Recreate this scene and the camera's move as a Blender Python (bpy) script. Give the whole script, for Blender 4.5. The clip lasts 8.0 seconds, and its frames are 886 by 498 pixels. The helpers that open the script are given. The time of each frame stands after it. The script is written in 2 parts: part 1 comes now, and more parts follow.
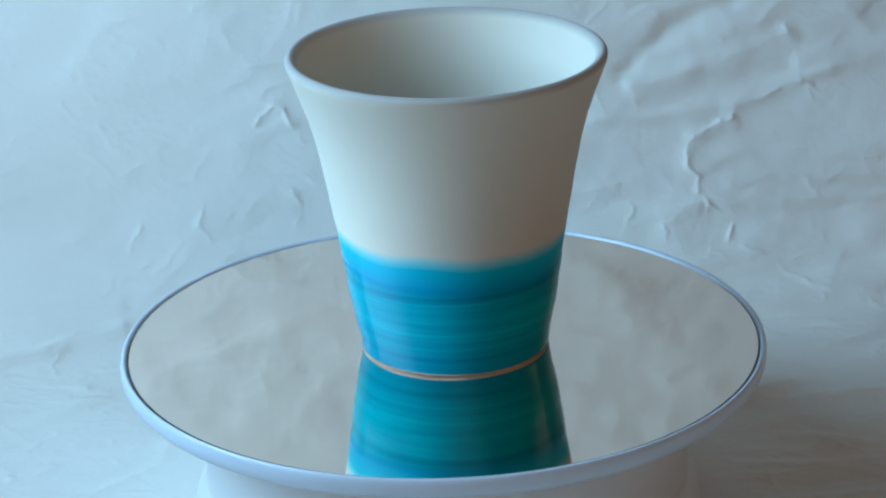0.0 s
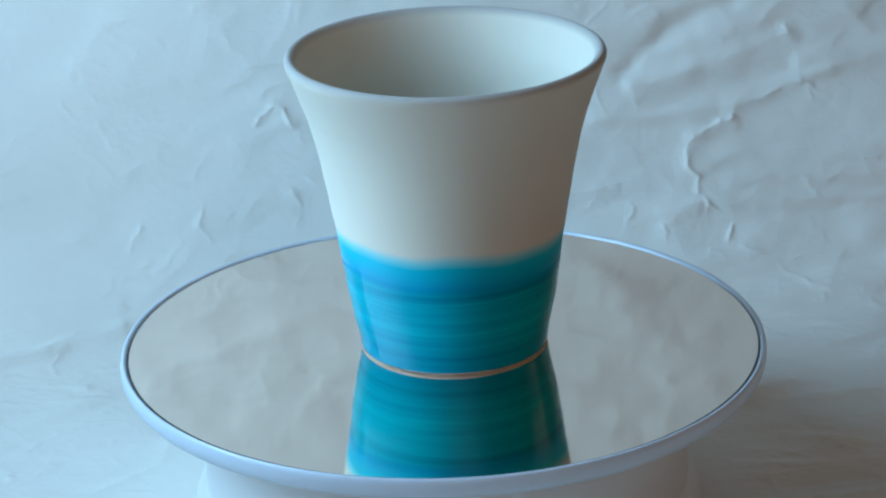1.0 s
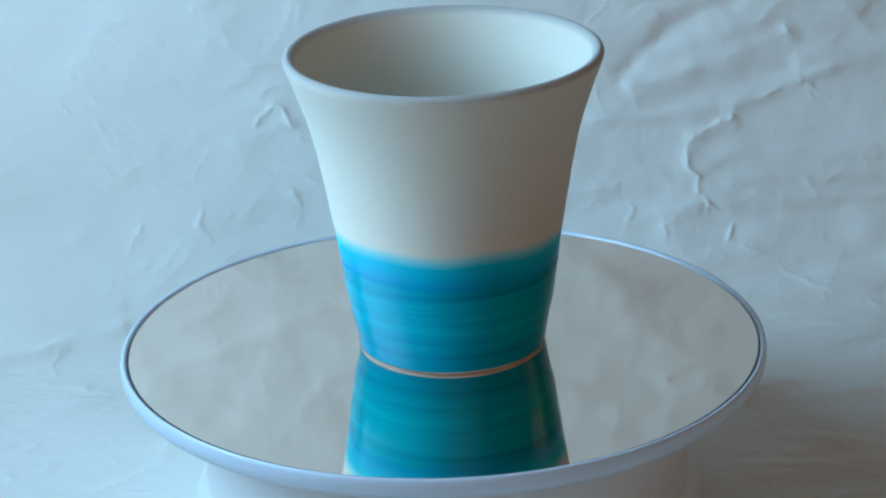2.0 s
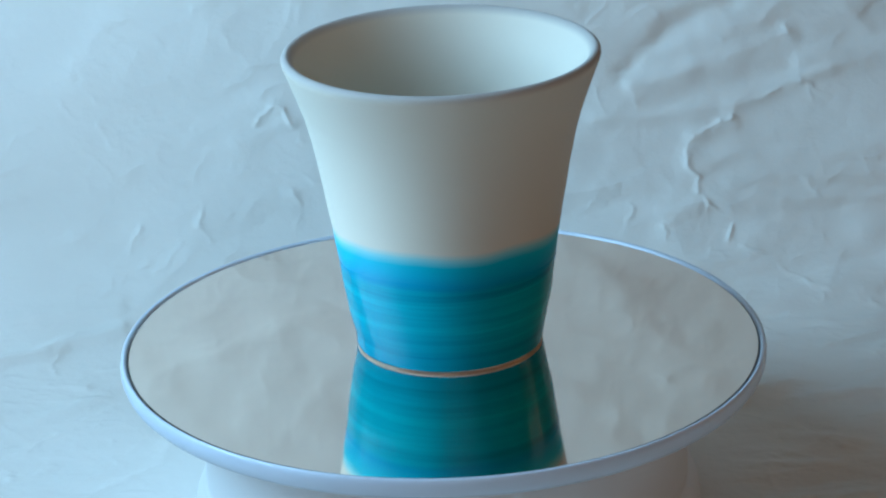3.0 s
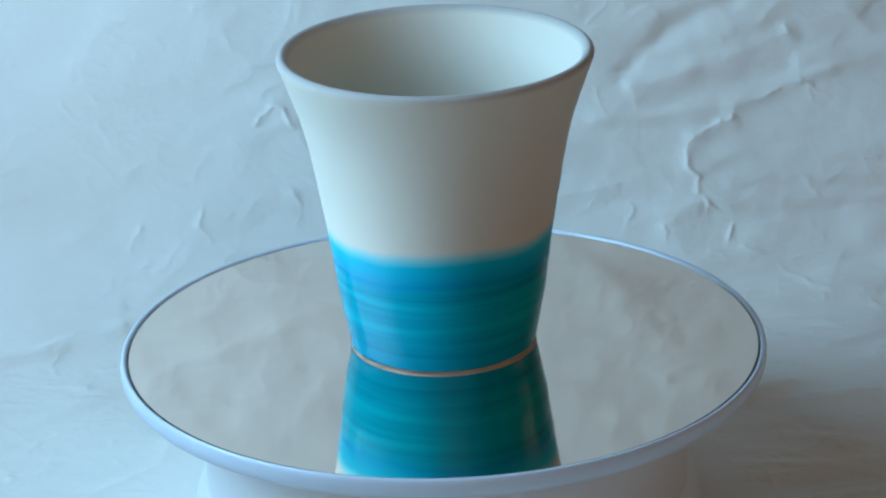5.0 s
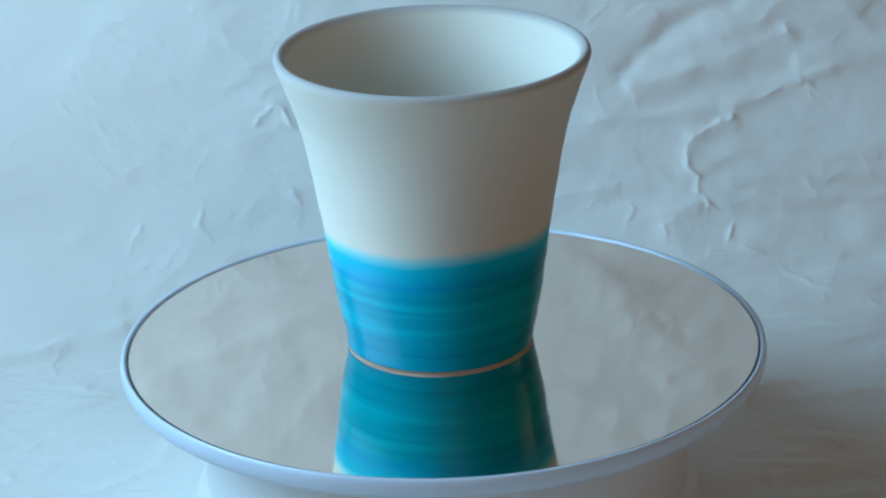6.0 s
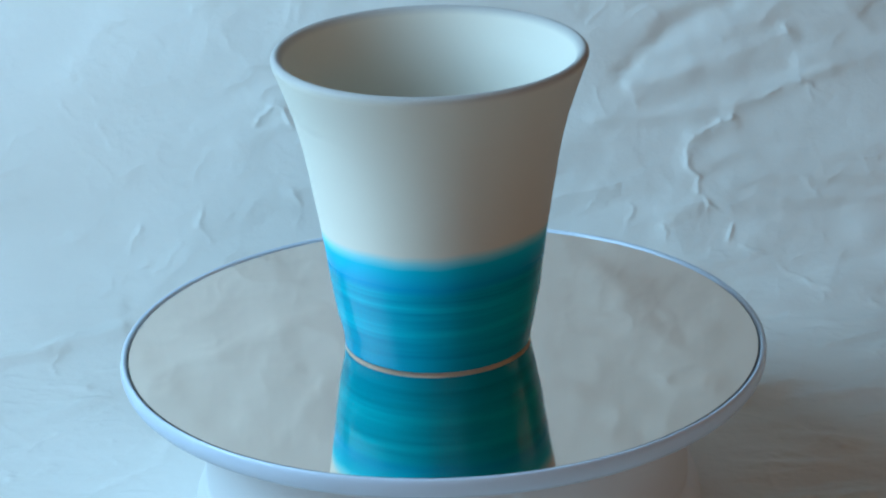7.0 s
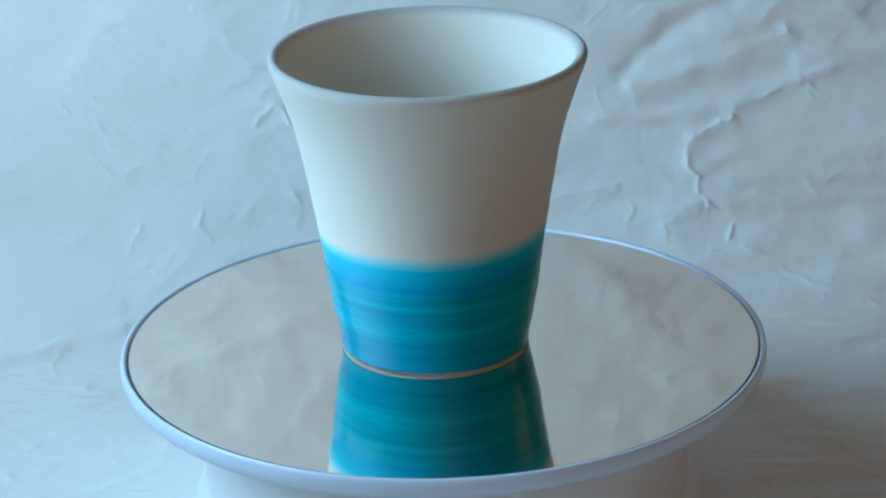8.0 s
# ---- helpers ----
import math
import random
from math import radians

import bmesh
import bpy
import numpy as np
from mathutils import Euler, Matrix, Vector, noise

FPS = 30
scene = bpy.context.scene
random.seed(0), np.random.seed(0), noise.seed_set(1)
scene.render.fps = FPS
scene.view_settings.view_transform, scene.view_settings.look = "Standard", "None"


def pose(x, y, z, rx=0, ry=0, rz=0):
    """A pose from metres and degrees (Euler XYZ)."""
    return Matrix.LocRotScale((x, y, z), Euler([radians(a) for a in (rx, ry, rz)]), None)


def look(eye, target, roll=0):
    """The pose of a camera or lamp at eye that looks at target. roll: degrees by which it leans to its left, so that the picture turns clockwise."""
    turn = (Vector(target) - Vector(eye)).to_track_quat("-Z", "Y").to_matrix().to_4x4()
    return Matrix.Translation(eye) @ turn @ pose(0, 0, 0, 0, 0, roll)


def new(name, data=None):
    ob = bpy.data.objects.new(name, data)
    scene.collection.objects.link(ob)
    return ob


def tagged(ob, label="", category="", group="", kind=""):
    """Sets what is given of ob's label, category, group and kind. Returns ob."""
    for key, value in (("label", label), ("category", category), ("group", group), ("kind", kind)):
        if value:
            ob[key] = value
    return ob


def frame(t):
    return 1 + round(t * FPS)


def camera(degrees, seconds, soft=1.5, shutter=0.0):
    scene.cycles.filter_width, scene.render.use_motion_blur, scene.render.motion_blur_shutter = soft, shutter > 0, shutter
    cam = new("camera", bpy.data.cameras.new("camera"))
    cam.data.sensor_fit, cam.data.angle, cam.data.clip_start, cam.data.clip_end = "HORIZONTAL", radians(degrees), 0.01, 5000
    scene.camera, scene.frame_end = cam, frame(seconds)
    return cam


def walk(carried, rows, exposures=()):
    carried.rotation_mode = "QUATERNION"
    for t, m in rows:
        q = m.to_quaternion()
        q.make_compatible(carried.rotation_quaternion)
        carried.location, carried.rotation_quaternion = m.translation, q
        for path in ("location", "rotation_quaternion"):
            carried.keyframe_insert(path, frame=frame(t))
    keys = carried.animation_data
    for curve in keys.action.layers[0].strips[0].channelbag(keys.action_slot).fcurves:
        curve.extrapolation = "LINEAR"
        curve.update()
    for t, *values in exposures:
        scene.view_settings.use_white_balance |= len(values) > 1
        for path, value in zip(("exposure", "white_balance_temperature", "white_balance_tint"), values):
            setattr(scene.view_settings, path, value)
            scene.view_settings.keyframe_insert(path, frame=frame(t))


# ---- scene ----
# Still camera on a stand, a long lens.
cam = camera(18.55, 8.0, soft=2.2)
STAND = look((0.0, -0.76234, 0.32633), (0.00087, 0.01048, 0.02566), roll=-1.83)
walk(cam, [(0.0, STAND), (8.0, STAND)], exposures=[(0.0, 0.0), (8.0, 0.0)])

# ---- light: daylight from a window at the side, a weaker warm one opposite, an added warm fill behind ----
world = bpy.data.worlds.new("sky")
scene.world = world
world.use_nodes = True
sky = world.node_tree.nodes.new("ShaderNodeTexSky")
sky.sky_type, sky.sun_disc = "NISHITA", False
sky.sun_elevation, sky.sun_rotation = radians(35), radians(120)
world.node_tree.links.new(sky.outputs["Color"], world.node_tree.nodes["Background"].inputs["Color"])
world.node_tree.nodes["Background"].inputs["Strength"].default_value = 0.1


def window_light(name, place, aim, width, height, watts, colour):
    data = bpy.data.lights.new(name, "AREA")
    data.shape, data.size, data.size_y = "RECTANGLE", width, height
    data.energy, data.color = watts, colour
    ob = new(name, data)
    ob.matrix_world = look(place, aim)
    return ob


WX = -0.47                       # inner face of the window wall
WZ, WH = 0.48, 0.64               # middle and height of its panes
PANES = ((-0.535, 0.45, 1.1), (-0.255, 0.06, 1.6), (-0.055, 0.29, 7.0), (0.165, 0.06, 1.5))   # middle, width, watts: curtained, bare, curtained, bare
for wy, wide, watts in PANES:
    window_light("window_light", (WX - 0.03, wy, WZ), (0.0, wy, WZ), wide, WH, watts, (0.365, 0.692, 1.0))
for wy in (0.12, 0.52):
    window_light("far_window_light", (1.93, wy, 0.60), (0.0, wy, 0.60), 0.05, 0.40, 0.7, (1.0, 0.52, 0.17))
# added warm fill behind the camera, no known source there
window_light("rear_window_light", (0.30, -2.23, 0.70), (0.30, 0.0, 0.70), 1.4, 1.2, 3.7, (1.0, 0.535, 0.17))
scene.cycles.caustics_reflective, scene.cycles.blur_glossy = True, 0.05   # the mirror throws window light up on the cup


# ---- materials ----
def material(name):
    m = bpy.data.materials.new(name)
    m.use_nodes = True
    n = m.node_tree.nodes
    return m, n, m.node_tree.links, n["Principled BSDF"]


def node(n, kind, **values):
    made = n.new("ShaderNode" + kind)
    for key, value in values.items():
        if key in made.inputs:
            made.inputs[key].default_value = value
    return made


def ramp(n, stops):
    made = n.new("ShaderNodeValToRGB")
    e = made.color_ramp.elements
    while len(e) < len(stops):
        e.new(0.5)
    for k, (at, c) in enumerate(stops):
        e[k].position, e[k].color = at, (*c, 1.0)
    return made


def plain(name, colour, rough, bump_scale=0.0, bump=0.0, vary=0.06, scale=30.0):
    """A surface with two scales of faint variation and a fine relief."""
    m, n, l, b = material(name)
    tc = n.new("ShaderNodeTexCoord")
    big = node(n, "TexNoise", Scale=scale, Detail=4.0)
    l.new(tc.outputs["Object"], big.inputs["Vector"])
    lo = tuple(c * (1 - vary) for c in colour)
    hi = tuple(min(1.0, c * (1 + vary)) for c in colour)
    r = ramp(n, [(0.3, lo), (0.7, hi)])
    l.new(big.outputs["Fac"], r.inputs["Fac"])
    l.new(r.outputs["Color"], b.inputs["Base Color"])
    b.inputs["Roughness"].default_value = rough
    if bump:
        fine = node(n, "TexNoise", Scale=bump_scale, Detail=3.0)
        l.new(tc.outputs["Object"], fine.inputs["Vector"])
        bn = node(n, "Bump", Strength=bump, Distance=0.0004)
        l.new(fine.outputs["Fac"], bn.inputs["Height"])
        l.new(bn.outputs["Normal"], b.inputs["Normal"])
    return m


def mirror_material():
    m, n, l, b = material("mirror_glass")
    tc = n.new("ShaderNodeTexCoord")
    smear = node(n, "TexNoise", Scale=22.0, Detail=5.0)
    l.new(tc.outputs["Object"], smear.inputs["Vector"])
    r = ramp(n, [(0.35, (0.04,) * 3), (0.75, (0.07,) * 3)])
    l.new(smear.outputs["Fac"], r.inputs["Fac"])
    l.new(r.outputs["Color"], b.inputs["Roughness"])
    b.inputs["Metallic"].default_value = 1.0
    b.inputs["Base Color"].default_value = (0.85, 0.745, 0.665, 1)
    return m


def paper_material():
    m, n, l, b = material("white_paper")
    tc = n.new("ShaderNodeTexCoord")
    big = node(n, "TexNoise", Scale=9.0, Detail=6.0)
    fibre = node(n, "TexNoise", Scale=420.0, Detail=3.0)
    soft = node(n, "TexNoise", Scale=70.0, Detail=6.0, Roughness=0.62)
    for t in (big, fibre, soft):
        l.new(tc.outputs["Object"], t.inputs["Vector"])
    r = ramp(n, [(0.3, (0.64, 0.61, 0.56)), (0.7, (0.71, 0.68, 0.63))])
    l.new(big.outputs["Fac"], r.inputs["Fac"])
    l.new(r.outputs["Color"], b.inputs["Base Color"])
    b.inputs["Roughness"].default_value = 0.62
    b.inputs["Specular IOR Level"].default_value = 0.35
    b1 = node(n, "Bump", Strength=0.32, Distance=0.0020)
    b2 = node(n, "Bump", Strength=0.22, Distance=0.0004)
    l.new(soft.outputs["Fac"], b1.inputs["Height"])
    l.new(fibre.outputs["Fac"], b2.inputs["Height"])
    l.new(b1.outputs["Normal"], b2.inputs["Normal"])
    l.new(b2.outputs["Normal"], b.inputs["Normal"])
    return m


def glaze_material():
    """Matt white above, running into a blue band and a glossy turquoise with throwing rings."""
    m, n, l, b = material("cup_glaze")
    tc = n.new("ShaderNodeTexCoord")
    sep = n.new("ShaderNodeSeparateXYZ")
    l.new(tc.outputs["Object"], sep.inputs[0])

    def math_node(op, a, c):
        k = n.new("ShaderNodeMath")
        k.operation = op
        for i, v in enumerate((a, c)):
            if isinstance(v, (int, float)):
                k.inputs[i].default_value = v
            else:
                l.new(v, k.inputs[i])
        return k.outputs[0]

    # the dipped edge wavers round the cup
    low = node(n, "TexNoise", Scale=26.0, Detail=2.0)
    squash = n.new("ShaderNodeMapping")
    squash.inputs["Scale"].default_value = (1.0, 1.0, 0.3)
    l.new(tc.outputs["Object"], squash.inputs["Vector"])
    l.new(squash.outputs["Vector"], low.inputs["Vector"])
    z = math_node("ADD", sep.outputs["Z"], math_node("MULTIPLY", math_node("SUBTRACT", low.outputs["Fac"], 0.5), 0.006))
    h = math_node("DIVIDE", z, 0.1)
    # throwing rings: noise stretched far round the cup
    rings_map = n.new("ShaderNodeMapping")
    rings_map.inputs["Scale"].default_value = (8.0, 8.0, 250.0)
    l.new(tc.outputs["Object"], rings_map.inputs["Vector"])
    rings = node(n, "TexNoise", Scale=1.0, Detail=4.0, Roughness=0.55)
    l.new(rings_map.outputs["Vector"], rings.inputs["Vector"])
    thin_map = n.new("ShaderNodeMapping")
    thin_map.inputs["Scale"].default_value = (18.0, 18.0, 1300.0)
    l.new(tc.outputs["Object"], thin_map.inputs["Vector"])
    thin = node(n, "TexNoise", Scale=1.0, Detail=3.0)
    l.new(thin_map.outputs["Vector"], thin.inputs["Vector"])
    ring = math_node("ADD", math_node("MULTIPLY", rings.outputs["Fac"], 0.8), math_node("MULTIPLY", thin.outputs["Fac"], 0.2))
    turq = ramp(n, [(0.32, (0.0, 0.19, 0.285)), (0.50, (0.0, 0.30, 0.395)), (0.68, (0.0, 0.43, 0.53))])
    l.new(ring, turq.inputs["Fac"])
    tone = ramp(n, [(0.268, (0.0, 0.0, 0.0)), (0.292, (1, 1, 1))])
    l.new(h, tone.inputs["Fac"])
    upper = ramp(n, [(0.275, (0.0, 0.235, 0.42)), (0.320, (0.0, 0.35, 0.51)), (0.356, (0.0, 0.43, 0.56)), (0.380, (0.20, 0.55, 0.60)), (0.404, (0.64, 0.585, 0.495))])
    l.new(h, upper.inputs["Fac"])
    whole = n.new("ShaderNodeMix")
    whole.data_type = "RGBA"
    l.new(tone.outputs["Color"], whole.inputs["Factor"])
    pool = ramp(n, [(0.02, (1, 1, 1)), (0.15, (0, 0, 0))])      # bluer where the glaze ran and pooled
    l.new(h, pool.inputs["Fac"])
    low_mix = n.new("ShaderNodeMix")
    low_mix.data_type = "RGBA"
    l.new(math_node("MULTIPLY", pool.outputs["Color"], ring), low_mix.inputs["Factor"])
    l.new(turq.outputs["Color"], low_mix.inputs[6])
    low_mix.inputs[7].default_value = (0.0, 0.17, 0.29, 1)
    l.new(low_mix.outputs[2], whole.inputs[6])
    l.new(upper.outputs["Color"], whole.inputs[7])
    edge = ramp(n, [(0.900, (0, 0, 0)), (0.920, (1, 1, 1))])      # greyer and darker on the lip
    l.new(math_node("DIVIDE", sep.outputs["Z"], 0.1), edge.inputs["Fac"])
    lip = n.new("ShaderNodeMix")
    lip.data_type = "RGBA"
    l.new(edge.outputs["Color"], lip.inputs["Factor"])
    l.new(whole.outputs[2], lip.inputs[6])
    lip.inputs[7].default_value = (0.41, 0.38, 0.355, 1)
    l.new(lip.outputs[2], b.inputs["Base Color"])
    gloss = ramp(n, [(0.26, (0.17,) * 3), (0.40, (0.55,) * 3)])
    l.new(h, gloss.inputs["Fac"])
    l.new(gloss.outputs["Color"], b.inputs["Roughness"])
    b.inputs["Specular IOR Level"].default_value = 0.045
    bump = node(n, "Bump", Strength=0.25, Distance=0.0004)
    l.new(ring, bump.inputs["Height"])
    l.new(bump.outputs["Normal"], b.inputs["Normal"])
    return m


PAPER = paper_material()
MIRROR = mirror_material()
GLAZE = glaze_material()
CLAY = plain("bare_clay", (0.62, 0.58, 0.52), 0.85, 1500.0, 0.25, 0.08, 120.0)
PLASTIC = plain("white_plastic", (0.56, 0.63, 0.72), 0.26, 700.0, 0.03, 0.02)
BASE_PLASTIC = plain("matt_white_plastic", (0.64, 0.63, 0.62), 0.42, 900.0, 0.06, 0.02)
DARK = plain("dark_gap", (0.05, 0.045, 0.045), 0.6)
PLASTER = plain("warm_wall_plaster", (0.40, 0.25, 0.12), 0.9, 300.0, 0.2, 0.05, 4.0)
TIMBER = plain("timber_floor", (0.26, 0.16, 0.09), 0.5, 200.0, 0.2, 0.2, 6.0)
CEIL = plain("ceiling_paint", (0.48, 0.34, 0.20), 0.9, 300.0, 0.1, 0.03, 4.0)
FRAME = plain("window_paint", (0.75, 0.73, 0.70), 0.4)


# ---- mesh helpers ----
def part(name, bm, mat, parent=None, label="", smooth=True):
    me = bpy.data.meshes.new(name)
    bm.to_mesh(me)
    bm.free()
    me.materials.append(mat)
    if smooth:
        me.polygons.foreach_set("use_smooth", [True] * len(me.polygons))
    ob = new(name, me)
    ob.parent = parent
    if label:
        ob["label"] = label
    return ob


def box(bm, x0, x1, y0, y1, z0, z1):
    m = Matrix.LocRotScale(((x0 + x1) / 2, (y0 + y1) / 2, (z0 + z1) / 2), None, (x1 - x0, y1 - y0, z1 - z0))
    bmesh.ops.create_cube(bm, size=1.0, matrix=m)
    return bm


def boxes(*dims):
    bm = bmesh.new()
    for d in dims:
        box(bm, *d)
    return bm


def curve(points, steps):
    """A smooth line (Catmull-Rom) through a few profile points."""
    p = [Vector(q) for q in points]
    out = []
    for i in range(len(p) - 1):
        a, b, c, d = p[max(i - 1, 0)], p[i], p[i + 1], p[min(i + 2, len(p) - 1)]
        for k in range(steps):
            t = k / steps
            out.append(0.5 * (2 * b + (c - a) * t + (2 * a - 5 * b + 4 * c - d) * t * t + (3 * b - a - 3 * c + d) * t ** 3))
    return out + [p[-1]]


def turned(profile, segments=160, wobble=None):
    """A surface of revolution from (radius, height) points; a radius of 0 closes it."""
    bm = bmesh.new()
    rows = []
    for r, z in profile:
        if r < 1e-6:
            rows.append([bm.verts.new((0, 0, z))])
            continue
        ring = []
        for k in range(segments):
            a = math.tau * k / segments
            q = r + (wobble(a, z) if wobble else 0.0)
            ring.append(bm.verts.new((q * math.cos(a), q * math.sin(a), z)))
        rows.append(ring)
    for a, b in zip(rows, rows[1:]):
        for k in range(segments):
            j = (k + 1) % segments
            if len(a) == 1 and len(b) == 1:
                continue
            if len(a) == 1:
                bm.faces.new((a[0], b[j], b[k]))
            elif len(b) == 1:
                bm.faces.new((a[k], a[j], b[0]))
            else:
                bm.faces.new((a[k], a[j], b[j], b[k]))
    bmesh.ops.recalc_face_normals(bm, faces=bm.faces)
    return bm


# ---- the room that closes the place ----
X0, X1, Y0, Y1, Z0, Z1 = WX, 1.90, -2.20, 0.60, -0.80, 1.60
T = 0.10
part("floor", boxes((X0 - T, X1 + T, Y0 - T, Y1 + T, Z0 - T, Z0)), TIMBER, smooth=False)
part("ceiling", boxes((X0 - T, X1 + T, Y0 - T, Y1 + T, Z1, Z1 + T)), CEIL, smooth=False)
part("wall_north", boxes((X0 - T, X1 + T, Y1, Y1 + T, Z0, Z1)), PLASTER, smooth=False)
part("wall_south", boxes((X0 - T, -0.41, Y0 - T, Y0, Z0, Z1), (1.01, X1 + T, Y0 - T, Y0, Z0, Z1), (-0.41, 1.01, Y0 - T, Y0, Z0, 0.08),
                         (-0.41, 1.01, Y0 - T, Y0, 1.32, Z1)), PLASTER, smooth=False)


def wall_with_opening(name, x0, x1, ya, yb, za, zb):
    bm = boxes((x0, x1, Y0, ya, Z0, Z1), (x0, x1, yb, Y1, Z0, Z1), (x0, x1, ya, yb, Z0, za), (x0, x1, ya, yb, zb, Z1))
    return part(name, bm, PLASTER, smooth=False)


wall_with_opening("wall_west", X0 - T, X0, -0.78, 0.21, WZ - WH / 2 - 0.01, WZ + WH / 2 + 0.01)
wall_with_opening("wall_east", X1, X1 + T, 0.09, 0.55, 0.39, 0.81)
for name in ("floor", "ceiling", "wall_north", "wall_south", "wall_west", "wall_east"):
    tagged(bpy.data.objects[name], "plain warm-toned surface closing the room", name.split("_")[0], kind="structure")
win = tagged(new("window_1"), "painted window with wide and narrow panes", "window", kind="structure")
win.location = (X0 - 0.05, 0.0, WZ)
for wy in (-0.2975, -0.2125, 0.1125):
    part("mullion", boxes((-0.015, 0.03, wy - 0.012, wy + 0.012, -WH / 2, WH / 2)), FRAME, win, smooth=False)
part("sill", boxes((0.0, 0.075, -0.79, 0.22, -WH / 2 - 0.03, -WH / 2 - 0.012)), FRAME, win, smooth=False)


# ---- table under the paper ----
table = tagged(new("table"), "plain timber table pushed against the wall", "table")
table.location = (0, 0, Z0)
TOP = -0.0640
bm = boxes((-0.46, 0.60, -0.45, 0.595, TOP - 0.03 - Z0, TOP - Z0))
bmesh.ops.bevel(bm, geom=bm.edges[:], offset=0.003, segments=2, affect="EDGES")
part("tabletop", bm, TIMBER, table, smooth=False)
for lx in (-0.42, 0.55):
    for ly in (-0.40, 0.54):
        part("leg", boxes((lx - 0.025, lx + 0.025, ly - 0.025, ly + 0.025, 0, TOP - 0.03 - Z0)), TIMBER, table, smooth=False)


# ---- crumpled paper sweep: lies on the table, bends up and leans on the wall ----
FLOOR = -0.0560
BEND_Y, BEND_R, LEAN = 0.125, 0.065, radians(62)


def sweep(s):
    """Place and normal (y, z, ny, nz) at s metres along the sheet from the bend."""
    arc = BEND_R * LEAN
    a = np.clip(s / BEND_R, 0, LEAN)
    y = BEND_Y + np.minimum(s, 0) + BEND_R * np.sin(a) + np.maximum(s - arc, 0) * math.cos(LEAN)
    z = FLOOR + BEND_R * (1 - np.cos(a)) + np.maximum(s - arc, 0) * math.sin(LEAN)
    return y, z, -np.sin(a), np.cos(a)


def grain(px, py, cell, seed):
    """Smooth value noise in -1..1."""
    g = np.random.RandomState(seed).uniform(-1, 1, (256, 256))
    x, y = px / cell, py / cell
    i, j = np.floor(x).astype(int), np.floor(y).astype(int)
    u, v = x - i, y - j
    u, v = u * u * u * (u * (6 * u - 15) + 10), v * v * v * (v * (6 * v - 15) + 10)
    i0, i1, j0, j1 = i % 256, (i + 1) % 256, j % 256, (j + 1) % 256
    return (g[i0, j0] * (1 - u) + g[i1, j0] * u) * (1 - v) + (g[i0, j1] * (1 - u) + g[i1, j1] * u) * v


def crease(px, py, points, height, width, side=0.0, sharp=True):
    """A jagged fold along a few points, sharp or rounded; side tilts the sheet across it."""
    wx, wy = px + 0.0010 * grain(px, py, 0.010, 71), py + 0.0010 * grain(px, py, 0.010, 73)
    if sharp:
        wx = wx + 0.0008 * grain(px, py, 0.0042, 72) + 0.0004 * grain(px, py, 0.0021, 77)
        wy = wy + 0.0008 * grain(px, py, 0.0042, 74) + 0.0004 * grain(px, py, 0.0021, 78)
    near, across = np.full(px.shape, 9.0), np.zeros(px.shape)
    for (ax, ay), (bx, by) in zip(points, points[1:]):
        ux, uy = bx - ax, by - ay
        k = np.clip(((wx - ax) * ux + (wy - ay) * uy) / (ux * ux + uy * uy), 0, 1)
        ex, ey = wx - ax - k * ux, wy - ay - k * uy
        d = np.sqrt(ex * ex + ey * ey)
        closer = d < near
        near = np.where(closer, d, near)
        across = np.where(closer, (ux * (wy - ay) - uy * (wx - ax)) / math.hypot(ux, uy), across)
    strength = 0.75 + 0.4 * grain(px, py, 0.018, 75)
    if width < 0.0013:                                # sharp crests come and go
        strength = np.clip(0.7 + 1.1 * grain(px, py, 0.006, 76), 0, 1.3)
    if not sharp:
        return height * strength * np.exp(-(near / width) ** 2)
    e = 0.35 * width
    return height * strength * np.exp((e - np.sqrt(near * near + e * e)) / width) + side * np.clip(across, -width, width) * np.exp(-near / (4 * width))


def stray_creases():
    """Folds of all sizes, strewn over the sheet."""
    rs = np.random.RandomState(23)
    made = []
    for count, wide, long, steep, top in ((110, (0.006, 0.015), (0.03, 0.10), (0.01, 0.035), 0.32), (220, (0.0014, 0.0035), (0.010, 0.040), (0.04, 0.13), 0.32),
                                          (850, (0.0005, 0.0011), (0.005, 0.022), (0.10, 0.26), 0.32), (220, (0.0008, 0.0026), (0.02, 0.07), (0.12, 0.34), 0.0)):
        for _ in range(count):
            x, y, turn = rs.uniform(-0.22, 0.22), rs.uniform(-0.16, top), rs.uniform(0, math.pi)
            if rs.uniform() < (0.45 if top else 0.9):
                turn = rs.normal(0.12, 0.22)
            length, width = rs.uniform(*long), rs.uniform(*wide)
            points = [(x, y)]
            for _k in range(3):
                x, y = x + length / 3 * math.cos(turn), y + length / 3 * math.sin(turn)
                points.append((x, y))
                turn += rs.normal(0, 0.45)
            slope = rs.uniform(*steep)
            made.append((points, slope * width, width, rs.normal(0, 0.10) * abs(slope)))
    return made


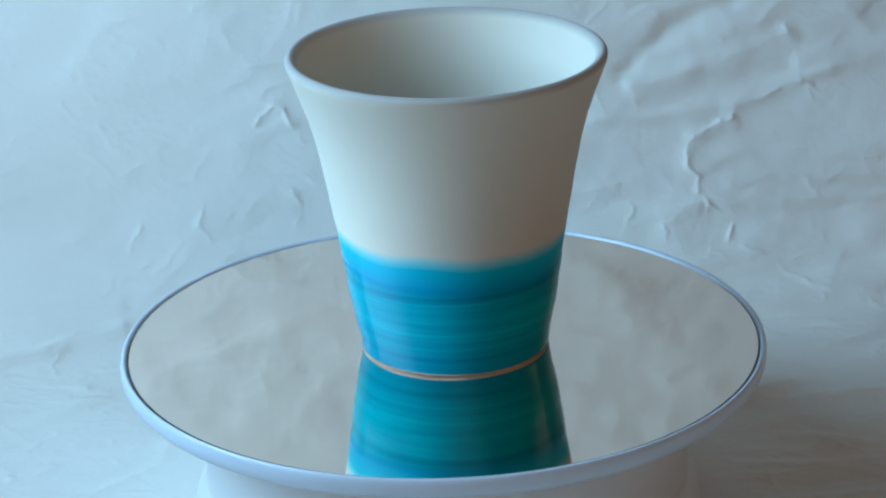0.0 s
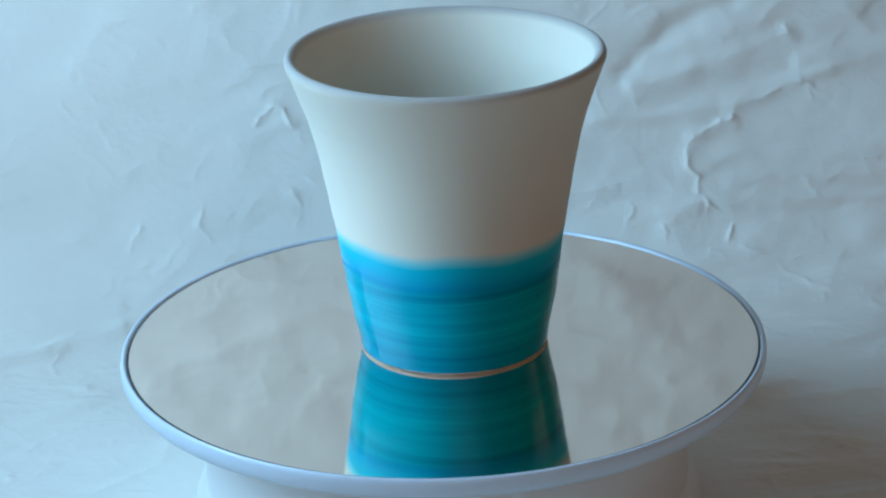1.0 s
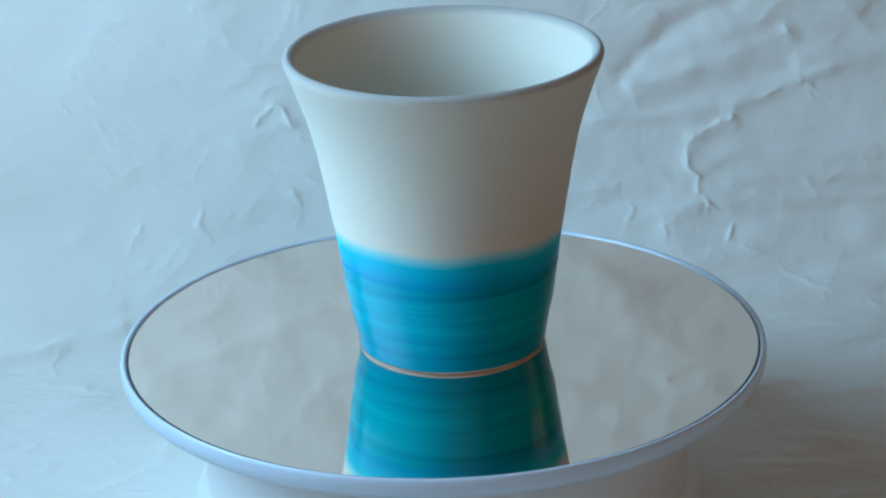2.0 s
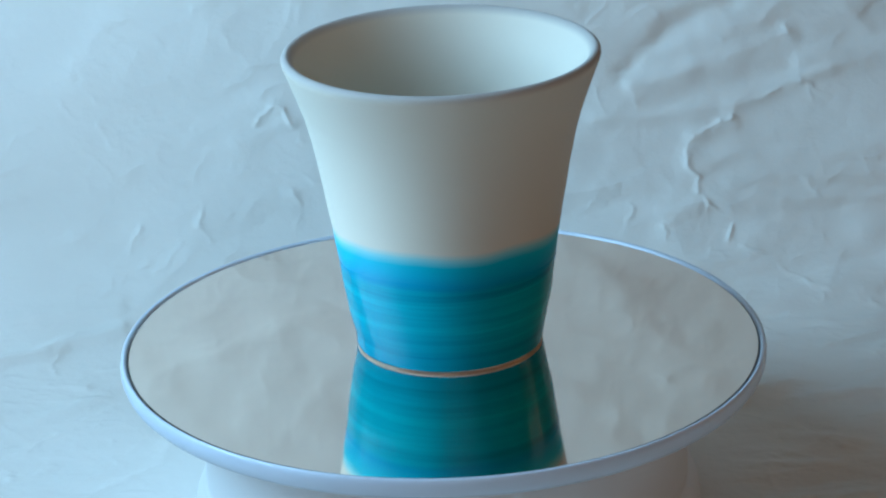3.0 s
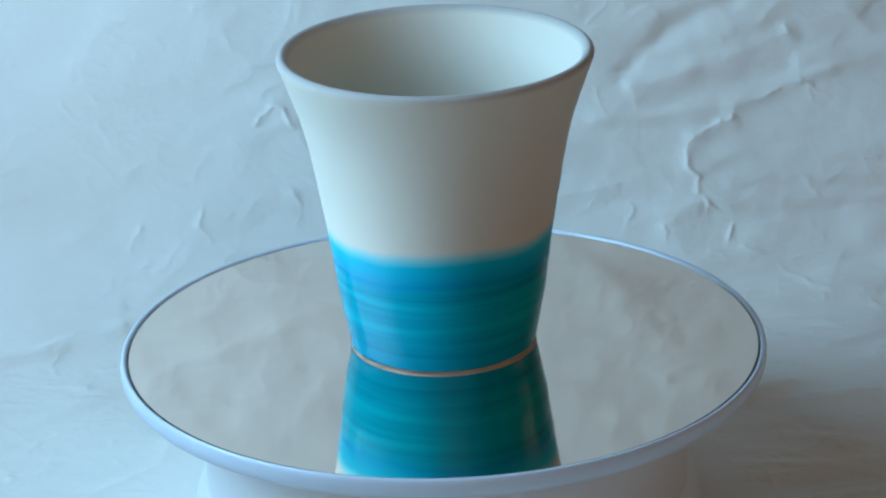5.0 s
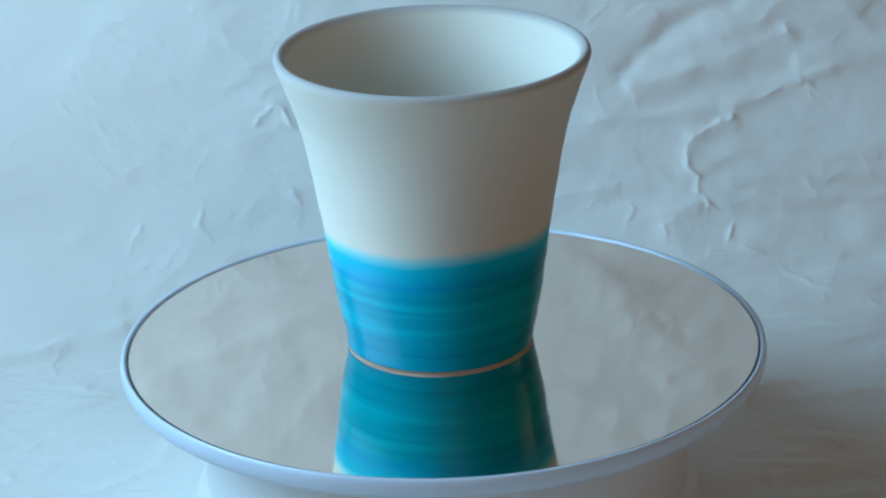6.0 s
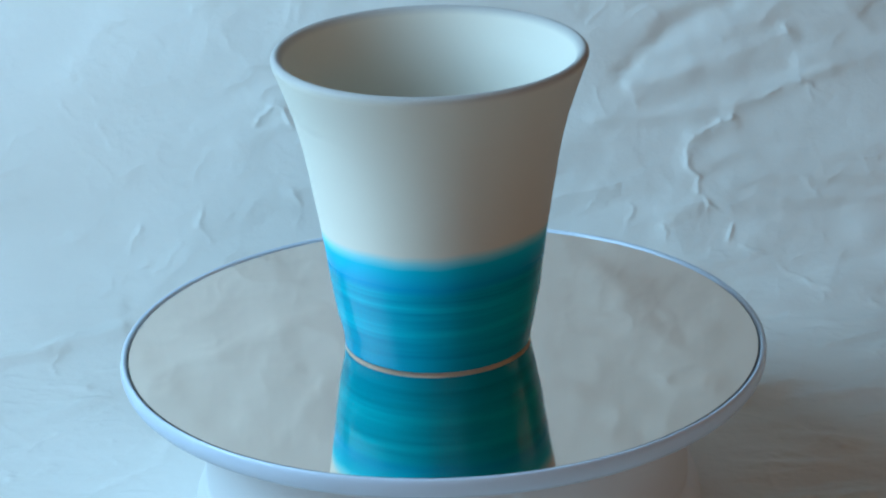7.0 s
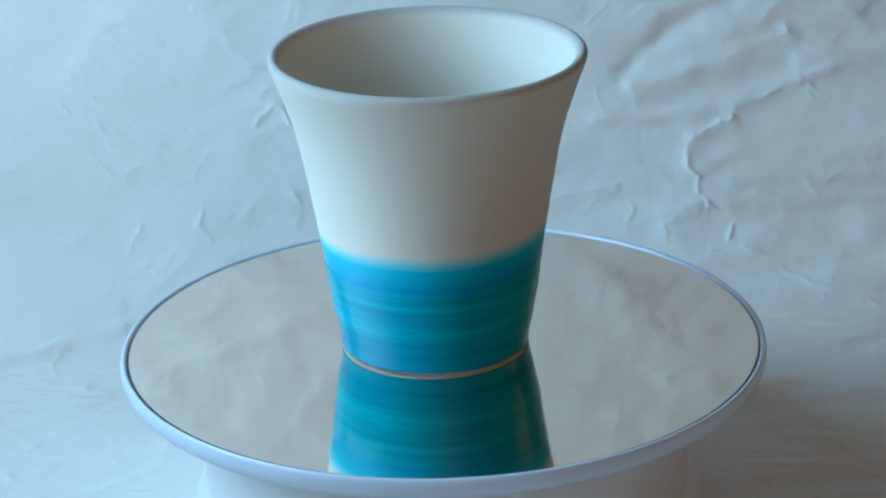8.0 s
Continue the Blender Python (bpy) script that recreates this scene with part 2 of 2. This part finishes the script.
def crumpled_sheet():
    def steps(a, b, c, d, fine, wide):
        return np.concatenate([np.arange(a, b, wide), np.arange(b, c, fine), np.arange(c, d + wide, wide)])

    u = steps(-0.42, -0.18, 0.185, 0.42, 0.00047, 0.004)
    s = steps(-0.42, -0.14, 0.26, 0.76, 0.00050, 0.004)
    nx, ns = len(u), len(s)
    pu, ps = np.meshgrid(u, s)
    wu, ws = pu + 0.012 * grain(pu, ps, 0.05, 5) + 0.003 * grain(pu, ps, 0.012, 7), ps + 0.012 * grain(pu, ps, 0.05, 6) + 0.003 * grain(pu, ps, 0.012, 8)
    right = np.clip(pu / 0.1, -1, 1)
    h = 0.003 * grain(pu, ps, 0.16, 1) + 0.0005 * grain(wu, ws, 0.05, 2) + 0.00006 * grain(pu, ps, 0.006, 4)
    rise = ws - (0.14 + 0.8 * np.clip(ps, 0, 0.2) * np.clip(right, 0, 1)) * pu       # long ribs climb to the right, steeper higher up
    h += (0.00085 * grain(0.16 * pu, rise, 0.016, 14) + 0.00022 * grain(0.16 * pu, rise, 0.0065, 15)) * (0.75 + 0.45 * right) * (1 + 0.7 * np.clip((0.07 - ps) / 0.05, 0, 1))
    h -= 0.09 * np.maximum(pu, 0) * np.clip((ps - 0.09) / 0.10, 0, 1)         # the upper corner curls back
    for cell, high, seed in ((0.034, 0.00065, 31), (0.017, 0.00046, 32), (0.0085, 0.00026, 33), (0.0042, 0.00009, 34)):
        patch = np.clip(0.55 + 0.9 * grain(pu, ps, 2.6 * cell, seed + 20), 0, 1.3)
        patch = patch * (1 + 0.9 * np.clip((ps - 0.15) / 0.03, 0, 1))       # more crumpled towards its top
        h += high * patch * (1 - np.abs(grain(0.6 * wu + 0.2 * ws, rise, cell, seed)) ** 0.85)
    for points, height, width, side, *soft in CREASES + stray_creases():
        reach = 9 * width
        cu = slice(*np.searchsorted(u, (min(q[0] for q in points) - reach, max(q[0] for q in points) + reach)))
        cs = slice(*np.searchsorted(s, (min(q[1] for q in points) - reach, max(q[1] for q in points) + reach)))
        h[cs, cu] += crease(pu[cs, cu], ps[cs, cu], points, height, width, side, not soft)
    h -= h[(np.hypot(pu, ps + BEND_Y) < 0.16) & (ps < 0)].mean()
    flat = np.clip((-ps - 0.02) / 0.05, 0, 1)       # calmer where it lies flat under the stand
    h = h * (1 - 0.25 * flat)
    free = np.clip((np.hypot(pu, ps + BEND_Y) - 0.080) / 0.03, 0, 1)   # flat under the stand
    h = h * free * free * (3 - 2 * free)
    y, z, ny, nz = sweep(ps)
    co = np.stack([pu, y + ny * h, z + nz * h], 2).reshape(-1, 3)
    me = bpy.data.meshes.new("paper_backdrop")
    k = np.arange(nx * ns).reshape(ns, nx)
    quads = np.stack([k[:-1, :-1], k[:-1, 1:], k[1:, 1:], k[1:, :-1]], 2).reshape(-1, 4)
    me.vertices.add(len(co))
    me.vertices.foreach_set("co", co.ravel())
    me.loops.add(quads.size)
    me.loops.foreach_set("vertex_index", quads.ravel())
    me.polygons.add(len(quads))
    me.polygons.foreach_set("loop_start", np.arange(0, quads.size, 4))
    me.materials.append(PAPER)
    me.polygons.foreach_set("use_smooth", [True] * len(me.polygons))
    me.update()
    return tagged(new("paper_backdrop", me), "crumpled white paper sheet curving up behind the turntable", "backdrop", kind="structure")


CREASES = []           # along points (across the sheet, up the sheet from the bend): height, width, tilt; True for a rounded rib
CREASES.append(([(0.132, 0.133), (0.134, 0.126), (0.136, 0.119), (0.137, 0.111)], 0.000375, 0.0009, 0.015))
CREASES.append(([(0.137, 0.111), (0.124, 0.107), (0.111, 0.102), (0.111, 0.098)], 0.00035, 0.0008, 0.015))
CREASES.append(([(0.111, 0.098), (0.095, 0.091), (0.093, 0.085), (0.094, 0.08), (0.097, 0.075), (0.097, 0.069)], 0.000562, 0.0008, 0.025))
CREASES.append(([(0.097, 0.069), (0.102, 0.063), (0.107, 0.059), (0.108, 0.05), (0.118, 0.044), (0.128, 0.036), (0.142, 0.026)], 0.000562, 0.0008, 0.02))
CREASES.append(([(0.095, 0.091), (0.093, 0.085), (0.094, 0.08), (0.097, 0.075), (0.097, 0.069), (0.102, 0.063), (0.107, 0.059), (0.108, 0.05), (0.118, 0.044)], 0.000125, 0.004, 0))
CREASES.append(([(0.097, 0.069), (0.1, 0.065), (0.1, 0.058)], 0.000375, 0.0008, 0))
CREASES.append(([(0.134, 0.129), (0.129, 0.128), (0.121, 0.124), (0.11, 0.12)], 0.000375, 0.0014, 0.015))
CREASES.append(([(0.137, 0.111), (0.141, 0.109), (0.146, 0.105)], 0.000313, 0.0009, 0))
CREASES.append(([(0.124, 0.106), (0.126, 0.099), (0.125, 0.091)], 0.000225, 0.001, 0))
CREASES.append(([(0.109, 0.102), (0.114, 0.105), (0.118, 0.107)], 0.000375, 0.0009, 0))
CREASES.append(([(0.069, 0.116), (0.072, 0.109), (0.075, 0.105)], 0.000313, 0.0014, 0.01))
CREASES.append(([(0.158, 0.081), (0.159, 0.076), (0.16, 0.072)], 0.0005, 0.0008, 0))
CREASES.append(([(0.136, 0.075), (0.139, 0.07), (0.142, 0.063), (0.142, 0.051)], 0.00025, 0.0009, 0))
CREASES.append(([(0.065, 0.08), (0.066, 0.072)], 0.0002, 0.001, 0))
CREASES.append(([(0.069, 0.06), (0.072, 0.065)], 0.000313, 0.0009, 0))
CREASES.append(([(0.083, 0.058), (0.084, 0.053), (0.085, 0.05)], 0.000375, 0.0008, 0))
CREASES.append(([(0.154, 0.027), (0.156, 0.019)], 0.000375, 0.0009, 0))
CREASES.append(([(-0.078, 0.135), (-0.073, 0.128), (-0.07, 0.123)], 0.000625, 0.0022, 0.025))
CREASES.append(([(-0.077, 0.116), (-0.07, 0.121), (-0.066, 0.123), (-0.057, 0.124)], 0.000562, 0.0014, 0.015))
CREASES.append(([(-0.066, 0.123), (-0.061, 0.128), (-0.056, 0.138), (-0.053, 0.148)], 0.0005, 0.0022, -0.025))
CREASES.append(([(-0.073, 0.116), (-0.067, 0.111), (-0.061, 0.108)], 0.0005, 0.0022, 0.015))
CREASES.append(([(-0.067, 0.102), (-0.061, 0.107), (-0.056, 0.106)], 0.0005, 0.0012, 0.015))
CREASES.append(([(-0.056, 0.106), (-0.053, 0.1), (-0.053, 0.096), (-0.049, 0.091)], 0.000625, 0.0011, 0.015))
CREASES.append(([(-0.09, 0.075), (-0.088, 0.069), (-0.089, 0.064), (-0.085, 0.059)], 0.0004, 0.0011, 0.01))
CREASES.append(([(-0.098, 0.081), (-0.09, 0.075), (-0.087, 0.078)], 0.000225, 0.0012, 0.01))
CREASES.append(([(-0.054, 0.074), (-0.05, 0.071), (-0.051, 0.065), (-0.053, 0.062)], 0.0005, 0.0011, 0.015))
CREASES.append(([(-0.111, 0.064), (-0.113, 0.06), (-0.115, 0.055)], 0.000438, 0.0012, 0.01))
CREASES.append(([(-0.126, 0.103), (-0.123, 0.098), (-0.121, 0.094)], 0.000225, 0.0012, 0.01))
CREASES.append(([(-0.148, 0.082), (-0.149, 0.077)], 0.000225, 0.0012, 0.01))
CREASES.append(([(-0.137, 0.008), (-0.138, -0.002), (-0.137, -0.01)], 0.000375, 0.0012, 0.01))
CREASES.append(([(-0.106, 0.1), (-0.099, 0.097), (-0.093, 0.095)], 0.000175, 0.0012, 0))
CREASES.append(([(-0.117, 0.042), (-0.116, 0.046), (-0.108, 0.05)], 0.000313, 0.0012, 0))
CREASES.append(([(-0.135, 0.121), (-0.131, 0.124), (-0.131, 0.118)], 0.000313, 0.0018, 0.015))
CREASES.append(([(0.074, 0.112), (0.091, 0.115), (0.11, 0.121), (0.133, 0.13)], 0.0013, 0.004, 0, True))
CREASES.append(([(0.07, 0.117), (0.08, 0.128), (0.092, 0.135), (0.102, 0.139), (0.112, 0.143)], -0.00155, 0.0042, 0, True))
CREASES.append(([(0.074, 0.12), (0.085, 0.127), (0.098, 0.133)], -0.00124, 0.005, 0, True))
CREASES.append(([(0.111, 0.103), (0.124, 0.107), (0.137, 0.112), (0.152, 0.118), (0.169, 0.122)], 0.0013, 0.0036, 0, True))
CREASES.append(([(0.137, 0.12), (0.155, 0.124), (0.169, 0.127)], 0.00093, 0.0032, 0, True))
CREASES.append(([(0.11, 0.112), (0.131, 0.117)], -0.00093, 0.0032, 0, True))
CREASES.append(([(0.059, 0.099), (0.092, 0.1), (0.111, 0.102)], 0.00105, 0.0032, 0, True))
CREASES.append(([(0.096, 0.091), (0.111, 0.096)], 0.00093, 0.0024, 0, True))
CREASES.append(([(0.094, 0.081), (0.115, 0.084), (0.14, 0.085), (0.167, 0.087)], 0.0013, 0.0042, 0, True))
CREASES.append(([(0.06, 0.073), (0.089, 0.074)], 0.00081, 0.0036, 0, True))
CREASES.append(([(0.11, 0.074), (0.139, 0.075), (0.166, 0.075)], 0.00068, 0.0036, 0, True))
CREASES.append(([(0.108, 0.066), (0.131, 0.066), (0.166, 0.067)], 0.00112, 0.0036, 0, True))
CREASES.append(([(0.068, 0.064), (0.095, 0.064)], 0.00062, 0.0036, 0, True))
CREASES.append(([(0.115, 0.054), (0.14, 0.054), (0.165, 0.055)], 0.00068, 0.0034, 0, True))
CREASES.append(([(0.126, 0.014), (0.141, 0.007), (0.159, 0.008)], 0.00109, 0.0045, 0, True))
CREASES.append(([(0.125, -0.052), (0.15, -0.05)], 0.00124, 0.004, 0, True))
CREASES.append(([(0.113, -0.083), (0.143, -0.091)], 0.00124, 0.0032, 0, True))
CREASES.append(([(0.119, -0.102), (0.139, -0.112)], 0.00093, 0.0028, 0, True))
CREASES.append(([(-0.158, -0.001), (-0.146, 0.004), (-0.135, 0.012), (-0.117, 0.02)], 0.00186, 0.0045, 0, True))
CREASES.append(([(-0.161, 0.026), (-0.143, 0.03), (-0.12, 0.032)], 0.00124, 0.005, 0, True))
CREASES.append(([(-0.162, 0.128), (-0.154, 0.134), (-0.143, 0.14)], 0.00062, 0.005, 0, True))
CREASES.append(([(-0.149, -0.063), (-0.134, -0.044), (-0.118, -0.033)], 0.00124, 0.005, 0, True))
CREASES.append(([(-0.068, 0.161), (-0.058, 0.177)], 0.000742, 0.0069, 0.028))
CREASES.append(([(-0.066, 0.198), (-0.065, 0.223), (-0.054, 0.256), (-0.043, 0.276)], 0.000792, 0.0069, 0.033))
CREASES.append(([(-0.065, 0.177), (-0.074, 0.205)], 0.000198, 0.0069, -0.028))
CREASES.append(([(0.058, 0.173), (0.076, 0.198)], 0.000742, 0.0069, 0.028))
CREASES.append(([(0.076, 0.198), (0.069, 0.219), (0.064, 0.257)], 0.000644, 0.00805, 0.028))
CREASES.append(([(0.081, 0.205), (0.096, 0.236), (0.112, 0.259)], 0.000594, 0.00805, 0.028))
CREASES.append(([(-0.114, 0.243), (-0.084, 0.219)], 0.000495, 0.0069, 0.017))
CREASES.append(([(-0.099, 0.287), (-0.082, 0.261), (-0.077, 0.249)], 0.000495, 0.0069, 0.017))
paper = crumpled_sheet()


# ---- turntable ----
turntable = tagged(new("turntable"), "white plastic display turntable with a round mirror top", "turntable")
turntable.location = (0, 0, FLOOR + 0.0002)
UP = -FLOOR - 0.0002             # height of the mirror over the stand's foot
base = part("base", turned([(0.0, 0.0), (0.0785, 0.0), (0.0788, 0.0010), (0.0786, 0.0045), (0.0780, 0.0080), (0.0769, 0.0108),
                            (0.0753, 0.0126), (0.0746, 0.0130), (0.0745, 0.0160), (0.0745, 0.0485), (0.0740, 0.0492), (0.0, 0.0492)], 200), BASE_PLASTIC, turntable,
            "matt white drum-shaped base")
plate = new("plate")
plate.parent = turntable
plate.location = (0, 0, UP)
rim = part("rim", turned([(0.0, -0.0062), (0.0940, -0.0062), (0.0965, -0.0058), (0.0976, -0.0046), (0.0982, -0.0028), (0.0982, -0.0010),
                          (0.0980, 0.0001), (0.0976, 0.0006), (0.0971, 0.0006), (0.0966, 0.0002), (0.0963, -0.0003), (0.0963, -0.0012), (0.0, -0.0012)], 256),
           PLASTIC, plate, "glossy white plastic plate with a raised rim")
mirror = part("mirror", turned([(0.0, -0.0010), (0.0957, -0.0010), (0.0957, 0.0), (0.0, 0.0)], 256), MIRROR, plate,
              "round mirror disc", smooth=False)
# near-black ring puts the shade of the gap round the mirror into colour
part("gasket", turned([(0.0957, -0.0011), (0.09575, -0.0003), (0.0960, -0.0002), (0.0962, -0.0004), (0.09628, -0.0011)], 256), DARK, plate, "dark ring standing in for the shaded gap round the mirror")


# ---- cup ----
def cup_wobble(a, z):
    k = max(0.0, z) / 0.093
    out = 0.00032 * math.sin(2 * a + 1.78) + 0.00027 * math.cos(a + 2.62) - 0.00035     # the rim is a little oval and off centre
    return out * k + 0.00008 * math.sin(60 * z * 9 + a) * (1 - k)


def build_cup():
    ob = tagged(new("cup"), "flared ceramic cup, matt white over a turquoise glazed foot", "cup")
    outer = curve([(0.0284, 0.0007), (0.0289, 0.0045), (0.0301, 0.0100), (0.0316, 0.0180), (0.0327, 0.0260), (0.0338, 0.0340), (0.0351, 0.0420),
                   (0.0365, 0.0500), (0.0379, 0.0580), (0.0395, 0.0660), (0.0411, 0.0722), (0.0416, 0.0742), (0.04245, 0.0764), (0.0430, 0.0782), (0.0450, 0.0838),
                   (0.0467, 0.0884)], 4)
    lip = curve([(0.0467, 0.0884), (0.0473, 0.0900), (0.0474, 0.0912), (0.0470, 0.0919), (0.0461, 0.0924), (0.0450, 0.0920), (0.0440, 0.0908), (0.0432, 0.0890)], 3)
    inner = curve([(0.0432, 0.0890), (0.0415, 0.0842), (0.0393, 0.0780), (0.0370, 0.0690), (0.0352, 0.0580), (0.0332, 0.0440), (0.0310, 0.0300),
                   (0.0285, 0.0160), (0.0240, 0.0090), (0.0150, 0.0066), (0.0, 0.0060)], 3)
    profile = [(0.0, 0.0030), (0.0240, 0.0030), (0.0268, 0.0018)] + [tuple(v) for v in outer] + [tuple(v) for v in lip[1:]]
    part("body", turned(profile + [tuple(v) for v in inner[1:]], 192, cup_wobble), GLAZE, ob)
    foot = curve([(0.0240, 0.0030), (0.0242, 0.0003), (0.0252, 0.0), (0.0266, 0.0), (0.0273, 0.0002), (0.0283, 0.0006), (0.0282, 0.0012)], 3)
    part("foot_ring", turned([tuple(v) for v in foot], 160), CLAY, ob, "bare cream clay foot ring")
    return ob


cup = build_cup()


# ---- the turntable turns, and the cup, set a little off the axis, goes round with it ----
RATE, FIRST, OFF = 17.0, 9.0, 0.0033     # degrees a second, bearing at the start, metres off the axis


def motions():
    times = [0.5 * k for k in range(17)]
    walk(plate, [(t, pose(0, 0, UP, 0, 0, RATE * t)) for t in times])
    rows = []
    for t in times:
        a = radians(FIRST + RATE * t)
        rows.append((t, pose(0.0005 + OFF * math.cos(a), -0.0010 + OFF * math.sin(a), 0.00005, 0, 0, RATE * t)))
    walk(cup, rows)


motions()
